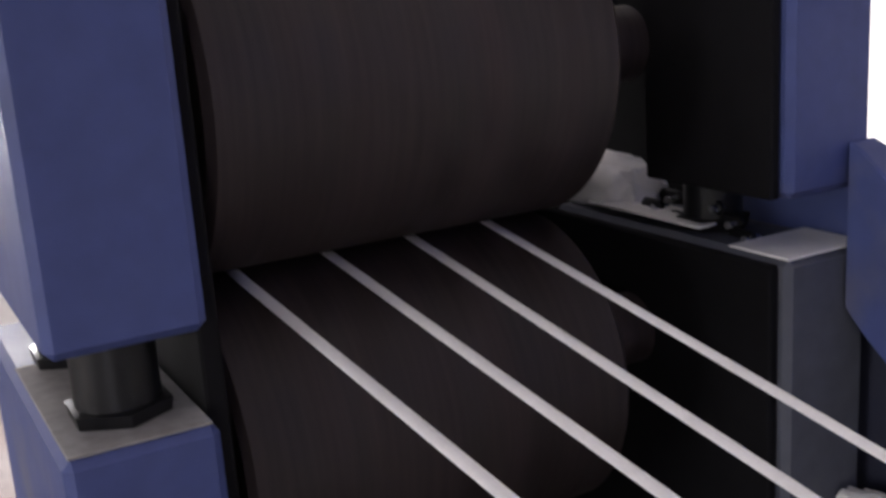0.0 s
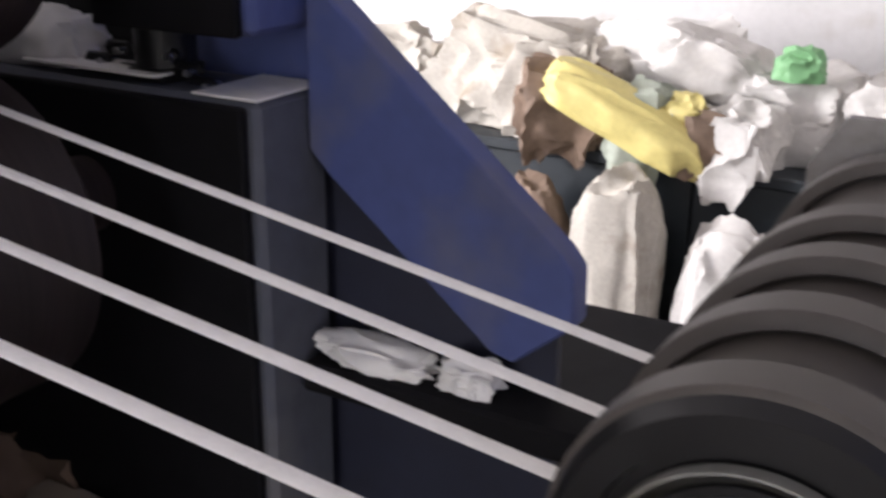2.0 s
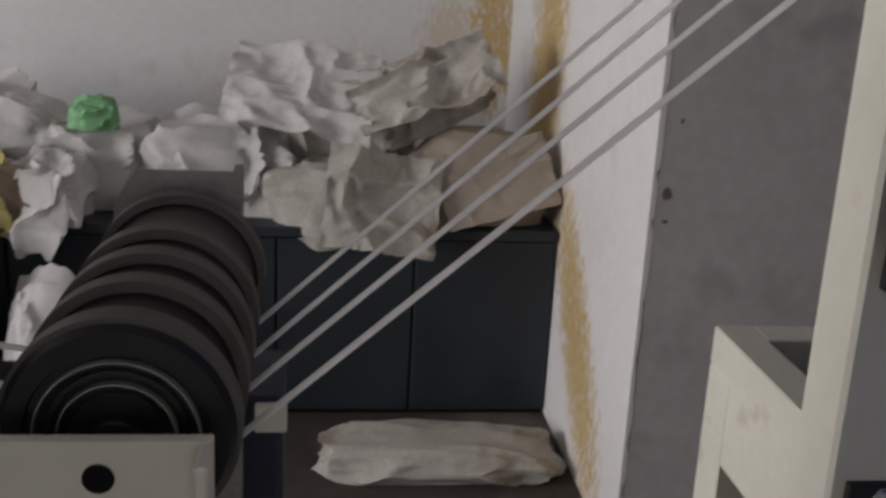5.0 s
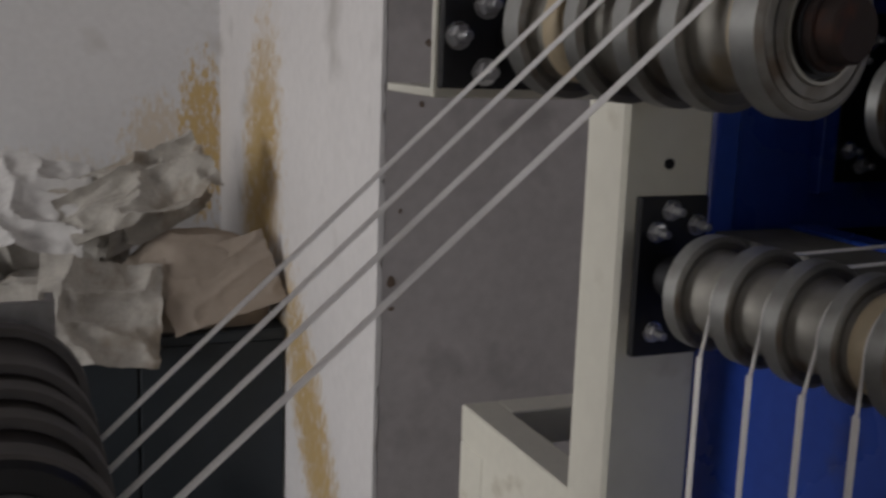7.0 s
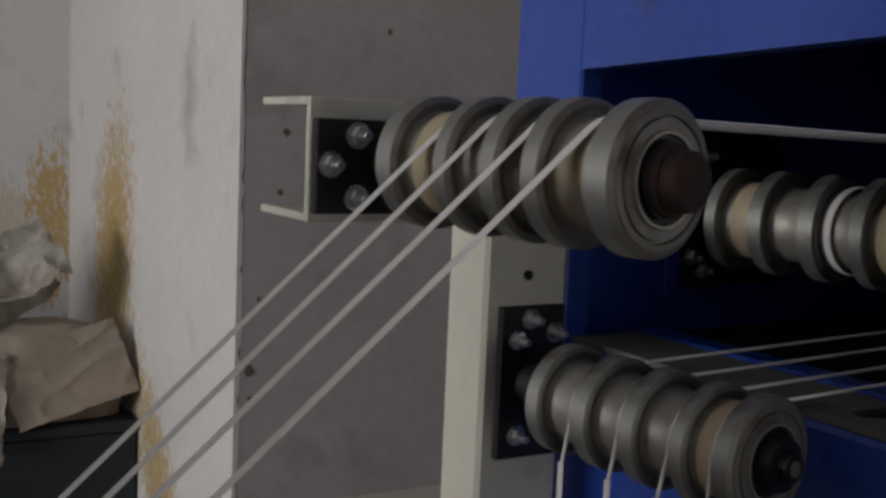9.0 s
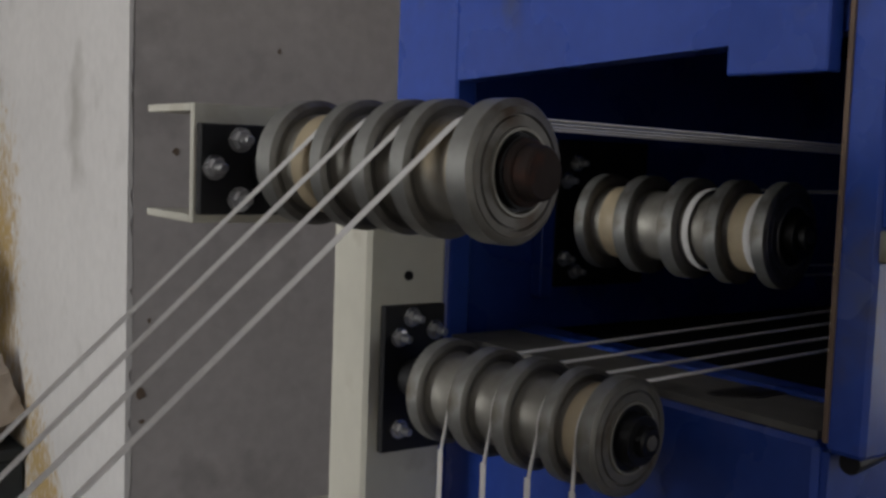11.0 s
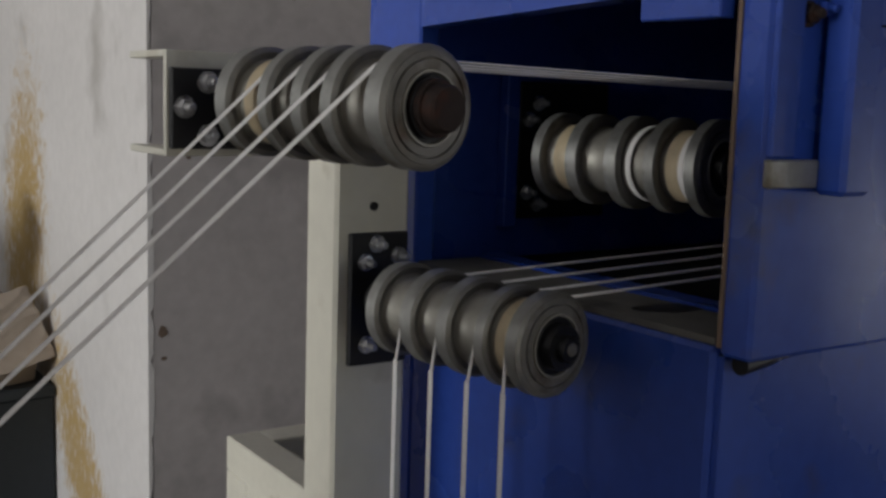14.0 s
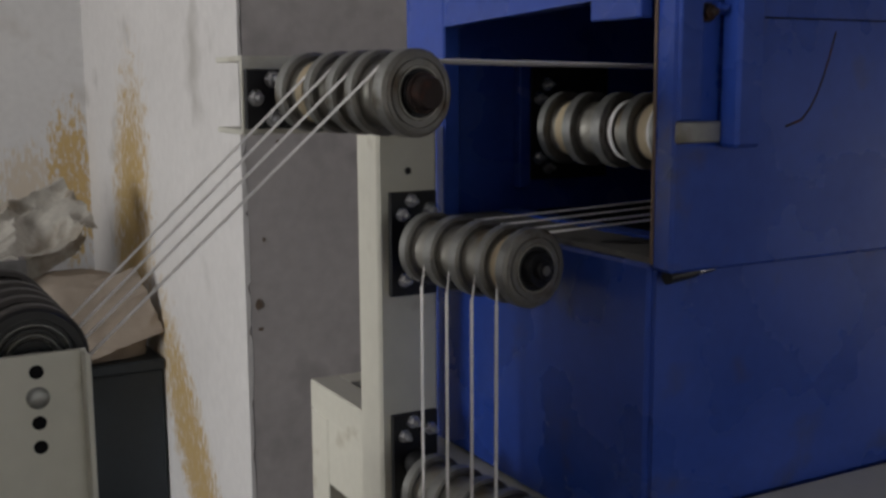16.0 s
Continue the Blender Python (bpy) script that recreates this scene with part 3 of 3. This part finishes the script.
mounting_plate(0.4895, 0.541, LOW_Z - 0.05, LOW_Z + 0.055, 0.65, ((-0.003, 0.044), (-0.013, 0.030), (0.017, 0.034), (-0.011, -0.036), (0.017, -0.036)), "black mounting plate low on the cream post")

# cream channel that carries the upper roller
channel = thing("steel_channel", "cream painted steel channel with chipped edges, carrying a roller", "beam", pose(0, 0, 0))
part("web", box(0.318, 0.505, 0.5745, 0.5795, 1.333, 1.399, 0.0006), CREAM, channel)
part("upper_flange", box(0.318, 0.505, 0.5795, 0.645, 1.3945, 1.399, 0.0006), CREAM, channel)
part("lower_flange", box(0.318, 0.505, 0.5795, 0.645, 1.333, 1.3375, 0.0006), CREAM, channel)

post = thing("machine_post", "cream painted square steel post with bolted plates", "post", pose(0, 0, FLOOR))
part("tube", box(0.4785, 0.545, 0.65, 0.70, 0.02, 1.3325 - FLOOR, 0.003), CREAM, post)
part("foot_plate", box(0.44, 0.58, 0.61, 0.74, 0.0, 0.02, 0.002), CREAM, post)
part("screw", hexbolt(0.0028, 0.002), BLACKFACE, post, "small dark screw", pose(0.512, 0.65, 1.289 - FLOOR))

# cream frame behind the post
FX0, FX1, FY0, FY1, FZ = 0.672, 1.02, 0.86, 1.33, 0.888
frame_box = thing("base_frame", "cream painted hollow machine frame with an open top", "frame", pose(0, 0, FLOOR))
h = FZ - FLOOR
part("top_rim", box(FX0, FX0 + 0.05, FY0, FY1, h - 0.05, h, 0.002), CREAM, frame_box)
part("top_rim", box(FX1 - 0.05, FX1, FY0, FY1, h - 0.05, h, 0.002), CREAM, frame_box)
part("top_rim", box(FX0 + 0.05, FX1 - 0.05, FY1 - 0.05, FY1, h - 0.05, h, 0.002), CREAM, frame_box)
part("top_rim", box(FX0 + 0.05, FX1 - 0.05, FY0, FY0 + 0.05, h - 0.05, h, 0.002), CREAM, frame_box)
part("side_panel", box(FX0 + 0.002, FX0 + 0.012, FY0 + 0.002, FY1 - 0.002, h - 0.16, h - 0.05), CREAM, frame_box)
part("leg", box(FX0, FX0 + 0.06, FY1 - 0.07, FY1, 0, h - 0.05, 0.002), CREAM, frame_box)
part("leg", box(FX0, FX0 + 0.06, FY0, FY0 + 0.07, 0, h - 0.05, 0.002), CREAM, frame_box)
part("leg", box(FX1 - 0.06, FX1, FY1 - 0.07, FY1, 0, h - 0.05, 0.002), CREAM, frame_box)
part("leg", box(FX1 - 0.06, FX1, FY0, FY0 + 0.07, 0, h - 0.05, 0.002), CREAM, frame_box)
part("pan", box(FX0 + 0.05, FX1 - 0.05, FY0 + 0.05, FY1 - 0.05, h - 0.09, h - 0.08), DARKIN, frame_box)

# ---- blue hood and its body ----
HX = 0.57
HEAD_Z = 0.455
hood = thing("drying_hood", "bright blue enamelled steel drying hood with a dark open mouth", "machine", pose(HX, 0, 0.99))
part("jamb", box(0, 0.02, 0.68, 0.765, 0, 0.77, 0.002), BLUE, hood)
part("header", prism([(0.68, 0.442), (0.68, 0.77), (0.345, 0.77), (0.345, HEAD_Z)], 0, 0.02, "x"), BLUE, hood)
part("lip_plate", box(-0.014, -0.002, 0.346, 0.41, 0.434, 0.76, 0.001), BLUE, hood)
part("body", box(0, 1.6, 0.347, 0.68, 0.0, 0.243, 0.003), BLUE, hood)
part("inner_wall", box(0.02, 1.6, 0.709, 0.765, 0.0, 0.77), BLUE, hood)
# roof, end and floor inside the mouth are near-black, unlike the blue inner wall
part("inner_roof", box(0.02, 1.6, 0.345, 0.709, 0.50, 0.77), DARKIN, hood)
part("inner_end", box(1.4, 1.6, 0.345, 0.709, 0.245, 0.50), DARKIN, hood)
part("tray", box(0.004, 0.066, 0.35, 0.68, 0.2435, 0.248), DUST, hood, "dusty grey tray lip")
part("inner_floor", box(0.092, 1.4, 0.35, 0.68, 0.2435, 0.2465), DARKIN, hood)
part("tray_lip", box(0.067, 0.091, 0.35, 0.68, 0.2435, 0.2505, 0.001), BLUE, hood)
part("oil_patch", prism([(0.06 + 0.035 * math.cos(a) * (1 + 0.25 * math.sin(3 * a)), 0.43 + 0.018 * math.sin(a) * (1 + 0.3 * math.cos(2 * a))) for a in [k * 0.2618 for k in range(24)]], 0.2478, 0.2486, "z"), BLACKFACE, hood, "dark oil patch")
part("corner_bar", box(0.104, 0.118, 0.695, 0.708, 0.27, 0.41, 0.001), BLUE, hood)
cover = part("cover", box(-0.003, 1.6, 0.318, 0.341, 0.24, 0.78, 0.0025), BLUE, hood)
part("edge_trim", box(-0.0045, -0.003, 0.3385, 0.3412, 0.245, 0.77), BROWNRAG, cover, "rusted bare edge")
part("tab", box(-0.003, 0.038, 0.312, 0.318, 0.340, 0.356, 0.001), STEEL, cover, "bare steel tab")
part("handle_bar", box(0.038, 0.064, 0.295, 0.316, 0.336, 0.70, 0.003), BLUE, cover)
part("latch", lathe([(0, 0.006), (0.030, 0.005), (0.033, 0.004)], 16), BLACKFACE, cover, "black latch lever", pose(0.004, 0.33, 0.2355, 4, 0, -86))
part("latch_tip", lathe([(0.0, 0.0042), (0.018, 0.0038), (0.020, 0.0025)], 16), BRIGHT, cover, "bright zinc latch tip", pose(0.036, 0.332, 0.2378, 4, 0, -86))
part("side_strip", box(-0.002, 0.019, 0.3135, 0.318, 0.357, 0.775, 0.001), BLUE, cover, "blue flat strip")
part("hinge_bolt", hexbolt(0.006, 0.006, 0.004), RUST, cover, "rusty hinge bolt", pose(0.026, 0.318, 0.437))
part("hinge_bolt", hexbolt(0.005, 0.008, 0.004), BLUE, cover, "", pose(0.0345, 0.318, 0.440))
part("seam", box(0.085, 1.6, 0.3172, 0.3181, 0.4340, 0.4352), DARKIN, cover)
for k in range(6):
    a0, a1 = k / 6, (k + 1) / 6
    xa, za = 0.112 + 0.052 * a0 ** 0.6, 0.350 + 0.075 * a0 ** 1.5
    xb, zb = 0.112 + 0.052 * a1 ** 0.6, 0.350 + 0.075 * a1 ** 1.5
    part("scratch", tube([(xa, 0.3180, za), (xb, 0.3180, zb)], 0.0004, 0.0011), RUST, cover)
part("lower_side", box(0.004, 1.6, 0.342, 0.347, 0.034, 0.238), BLUE, hood)
base = thing("pedestal", "cream painted steel pedestal carrying the blue hood", "pedestal", pose(HX, 0, FLOOR))
part("plinth", box(-0.05, 1.65, 0.30, 0.78, 0.0, 0.988 - FLOOR, 0.004), CREAM, base)
part("rail", box(0.0, 1.65, 0.27, 0.3415, 0.9885 - FLOOR, 1.022 - FLOOR, 0.003), CREAM, base)

# ---- the grooved floor guide roller on cream brackets ----
GX, GZ = 0.112, 1.211
G_DISCS = tuple((y, 0.0125) for y in (0.512, 0.4625, 0.434, 0.405, 0.374))
guide, guide_drum = guide_roller((GX, 0, GZ), G_DISCS, "dusty dark grooved guide roller between cream brackets", "dark", 0.0335, 0.0274)


def bracket(name, y, x0, x1, top, face, label, paint):
    """An upright channel, open towards the face's side, with a chamfered corner."""
    ob = thing(name, label, "bracket", pose(0, y, FLOOR), "cream roller brackets")
    t = top - FLOOR
    outline = [(x0, 0.0), (x1, 0.0), (x1, t), (x0 + 0.009, t), (x0, t - 0.014)]
    part("web", prism(outline, 0.0, 0.004), paint, ob)
    part("flange", box(x0, x0 + 0.0035, -0.014 * face, 0, 0, t - 0.0145, 0.0008) if face > 0 else box(x0, x0 + 0.0035, 0.004, 0.018, 0, t - 0.0145), paint, ob)
    part("flange", box(x1 - 0.0035, x1, -0.014, 0, 0, t - 0.0005, 0.0008) if face > 0 else box(x1 - 0.0035, x1, 0.004, 0.018, 0, t), paint, ob)
    part("foot_plate", box(x0 - 0.02, x1 + 0.02, -0.04, 0.04, 0, 0.01), paint, ob)
    return ob


near = bracket("roller_bracket", 0.346, 0.073, 0.1395, 1.2195, 1, "cream painted steel bracket with a row of drilled holes", CREAM)
for z in (1.2090, 1.178, 1.163):
    part("hole", lathe([(-0.0003, 0.0), (-0.0003, 0.0042), (0.003, 0.0042)], 24, None, False), DARKIN, near, "", pose(0.1105, 0, z - FLOOR))
part("bolt", lathe([(0, 0.0066), (-0.0015, 0.0066), (-0.003, 0.0052), (-0.0036, 0.003), (-0.0037, 0.0)], 32), STEEL, near, "", pose(0.1105, 0, 1.1935 - FLOOR))
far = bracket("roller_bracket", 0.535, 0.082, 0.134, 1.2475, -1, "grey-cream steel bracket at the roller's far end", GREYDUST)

# ---- white elastic cords ----
G_Y = [0.4795, 0.4471, 0.4185, 0.3855]
NIP = (-0.2428, 1.2354)
NIP_Y = [0.4844, 0.4455, 0.4061, 0.3645]
U_REACH, L_REACH = (0.065, 0.090, 0.118, 0.148), (0.0608, 0.0982, 0.1349, 0.1633)
L_DROP = (0.0545, 0.0925, 0.1285, 0.1620)
RU, RL, RG = CORE + 0.0021, 0.0264, 0.0285


def arc(cx, cz, r, a0, a1, y0, y1, n=14):
    return [(cx + r * math.cos(radians(a0 + (a1 - a0) * k / n)), y0 + (y1 - y0) * k / n, cz + r * math.sin(radians(a0 + (a1 - a0) * k / n))) for k in range(n + 1)]


def cord(k):
    g, n = G_Y[k], NIP_Y[k]
    ux, uy, uz = on_shaft(U_END, U_TURN, U_REACH[k])
    lx, ly, lz = on_shaft(L_END, L_TURN, L_REACH[k])
    pts = [(NIP[0] - 0.1, n, NIP[1] - 0.002), (NIP[0], n, NIP[1])]
    pts += arc(GX, GZ, RG, 250, 322, g, g)
    pts += arc(ux, uz, RU, 130, 92, uy, uy)
    pts += [(0.9, uy, 1.384), (1.9, uy, 1.373)]
    tagged(part("elastic_cord", tube(pts, 0.0028, 0.0007), CORD), "taut white elastic cord running over the guide rollers", "cord", "white elastic cords")
    dx, dy, dz = on_shaft(L_END, L_TURN, L_DROP[k])
    # the tape stands on edge against the flange, then twists flat as it drops
    pts = [(1.9, ly, 1.30), (1.0, ly, 1.264)] + arc(lx, lz, RL, 88, 180, ly, ly) + [(lx - RL, ly, lz - 0.004), (dx - RL, dy, dz - 0.034)]
    bm = tube(pts, 0.0011, 0.0011)
    tube([(dx - RL, dy, dz - 0.031), (dx - RL, dy, 0.9), (dx - RL - 0.002, dy, FLOOR + 0.02)], 0.0027, 0.0008, 8, bm)
    tagged(part("elastic_cord", bm, CORD), "white elastic cord hanging straight down from a roller", "cord", "hanging elastic cords")


for k in range(4):
    cord(k)
for reach in (0.1345, 0.1845):
    bx, by, bz = on_shaft(B_END, B_TURN, reach)
    pts = [(1.8, by, bz + 0.0301)] + arc(bx, bz, 0.0301, 90, 270, by, by, 24) + [(1.8, by, bz - 0.0301)]
    tagged(part("elastic_cord", tube(pts, 0.0032, 0.0008), CORD), "white elastic cord looped round the inner roller", "cord", "looped elastic cords")

# ---- the squeeze roller stand ----
stand = thing("squeeze_roller_stand", "blue painted steel stand holding two dark rubber rollers", "machine", pose(0, 0, FLOOR))
zt = 1.40 - FLOOR


def side_frame(y0, y1, xf, bottom, top, width=0.15, screws=(-0.03, -0.10), paint=BLUE_DULL):
    part("upper_post", box(xf - width, xf, y0, y1, bottom - FLOOR, zt, 0.003), BLUE_DULL, stand)
    block = part("lower_block", box(xf - 0.17, xf, y0, y1, 0.0, top - FLOOR, 0.003), paint, stand)
    for dx in screws:
        part("jack_screw", lathe([(0, 0.014), (bottom - top + 0.002, 0.014)], 24), BLACKFACE, block, "", pose(xf + dx, (y0 + y1) / 2, top - 0.001 - FLOOR, 90))
        part("lock_nut", lathe([(0, 0.017), (0.006, 0.018), (0.0065, 0.016)], 6), BLACKFACE, block, "", pose(xf + dx, (y0 + y1) / 2, top - 0.0005 - FLOOR, 90))
    return block


XF = -0.145
near_block = side_frame(0.278, 0.327, XF, 1.2420, 1.2107)
part("dust_layer", box(XF - 0.10, XF - 0.002, 0.280, 0.325, 1.2107 - FLOOR, 1.2117 - FLOOR, 0.0003), GREYDUST, near_block, "grey lint dust")
far_block = side_frame(0.576, 0.625, XF, 1.2430, 1.2165, 0.085, (-0.0715,), DUSTYBLUE)
part("dust_layer", box(XF - 0.036, XF - 0.0005, 0.5765, 0.6245, 1.2165 - FLOOR, 1.2177 - FLOOR, 0.0004), WHITELINT, far_block, "pale lint dust")
part("back_plate", box(XF - 0.088, XF, 0.6255, 0.6295, 1.19 - FLOOR, 1.26 - FLOOR, 0.0005), BLUE_DULL, stand)
RR2 = 0.070
roll = [(0.342, 0.0), (0.342, RR2 - 0.003), (0.345, RR2), (0.511, RR2), (0.514, RR2 - 0.003), (0.514, 0.018), (0.570, 0.018), (0.570, 0.0)]
part("rubber_roller", lathe(roll, 72), RUBBER, stand, "dark brown rubber roller", pose(NIP[0], 0, NIP[1] + RR2 + 0.0008 - FLOOR))
part("rubber_roller", lathe(roll, 72), RUBBER, stand, "dark brown rubber roller", pose(NIP[0], 0, NIP[1] - RR2 - 0.0008 - FLOOR))
brace = [(-0.144, 1.264), (-0.1365, 1.261), (-0.021, 1.163), (-0.0155, 1.1556), (-0.0149, 1.1323), (-0.041, 1.111), (-0.0515, 1.113), (-0.1338, 1.181), (-0.144, 1.19)]
part("brace", prism([(a, b - FLOOR) for a, b in brace], 0.609, 0.625, "y", 0.001), BLUE_DULL, stand, "sloping blue brace plate")
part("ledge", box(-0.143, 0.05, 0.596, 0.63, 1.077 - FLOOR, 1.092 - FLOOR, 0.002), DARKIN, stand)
# added sheet, its navy colour stands in for the dark gap under the brace
part("gap_backing", prism([(-0.2, 0.0), (-0.03, 0.0), (-0.03, 1.13 - FLOOR), (-0.144, 1.225 - FLOOR), (-0.144, 1.188 - FLOOR), (-0.2, 1.188 - FLOOR)], 0.6306, 0.6356), NAVY, stand)
# near-black plates added on the frames' inner faces, painting their shade
part("shade_plate", box(-0.23, -0.150, 0.5705, 0.5758, 1.243 - FLOOR, zt, 0.001), DARKIN, stand)
part("shade_plate", box(-0.34, -0.150, 0.5705, 0.5758, 0.0, 1.2145 - FLOOR, 0.001), DARKIN, stand)
part("shade_plate", box(-0.42, -0.160, 0.3272, 0.3345, 0.0, zt, 0.001), DARKIN, stand)
# added dark backing, hides the bright room behind the rollers
part("dark_backing", box(-0.50, -0.233, 0.6255, 0.6305, 0.0, zt), DARKIN, stand)
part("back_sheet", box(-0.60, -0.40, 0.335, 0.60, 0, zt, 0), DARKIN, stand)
# near-black tray, spread wide to hide the pale floor below the cords
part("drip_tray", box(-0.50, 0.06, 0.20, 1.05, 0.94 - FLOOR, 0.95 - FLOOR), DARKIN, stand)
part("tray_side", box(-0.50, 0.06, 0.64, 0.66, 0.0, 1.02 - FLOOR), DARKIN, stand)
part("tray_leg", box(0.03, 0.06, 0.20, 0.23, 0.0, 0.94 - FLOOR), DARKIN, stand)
heap("rag", "white cotton rag lying on the blue block", "rag", crumple(0.066, 0.034, 0.026, 51, 0.2, 4), WHITELINT, pose(-0.297, 0.600, 1.2165), "rags on the machine")
heap("rag", "twisted scrap of white rag in the machine", "rag", crumple(0.060, 0.024, 0.011, 53, 0.3, 4), WHITELINT, pose(-0.112, 0.613, 1.092, 0, 4, 0), "rags on the machine")
heap("rag", "small scrap of white rag by the brace", "rag", crumple(0.030, 0.020, 0.014, 55, 0.3, 4), WHITELINT, pose(-0.063, 0.613, 1.092), "rags on the machine")
heap("rag", "brown oily rag crumpled in the drip tray", "rag", crumple(0.15, 0.10, 0.07, 57, 0.3, 4), BROWNRAG, pose(-0.345, 0.60, 0.95), "rags on the machine")
heap("rag", "dusty brown rag lying in the drip tray", "rag", crumple(0.13, 0.09, 0.05, 59, 0.3, 4), BROWNPAPER, pose(-0.24, 0.585, 0.95), "rags on the machine")
heap("rag", "thin white lint drift along the blue block", "rag", sheet(0.085, 0.022, 58, 0.003, 0.0012, 24, 8), WHITELINT, pose(-0.246, 0.590, 1.2165), "rags on the machine")
chain = thing("drive_chain", "greasy black drive chain with bright worn pins", "chain", pose(0, 0, 0))
for k in range(7):
    x, z = -0.252 + 0.0105 * k, 1.2225 + 0.006 * math.sin(k * 1.9)
    part("link", prism([(x - 0.006, z - 0.0035), (x + 0.006, z - 0.0035), (x + 0.0085, z), (x + 0.006, z + 0.0035), (x - 0.006, z + 0.0035), (x - 0.0085, z)], 0.592 + 0.003 * (k % 2), 0.5945 + 0.003 * (k % 2), "y", 0.0005), BLACKFACE, chain)
    part("pin", lathe([(-0.001, 0.0), (-0.001, 0.0017), (0.009, 0.0017), (0.009, 0.0)], 12), BRIGHT, chain, "", pose(x + 0.005, 0.5895, z))
prop = thing("stand_post", "dull dark blue steel post under the roller bracket", "post", pose(0, 0, FLOOR))
part("tube", box(0.085, 0.152, 0.548, 0.61, 0, 1.14 - FLOOR, 0.003), NAVY, prop)
part("clip", box(0.139, 0.154, 0.5445, 0.548, 1.124 - FLOOR, 1.1385 - FLOOR, 0.001), CREAM, prop, "small cream steel clip")


def motions():
    """The guide rollers turn slowly with the cords."""
    rows = [k * 0.5 for k in range(33)]
    for drum, rate in ((upper_drum, 26), (lower_drum, -26), (back_drum, -26), (low_drum, -26), (guide_drum, -26)):
        walk(drum, [(t, pose(0, 0, 0, 0, rate * t, 0)) for t in rows])


motions()
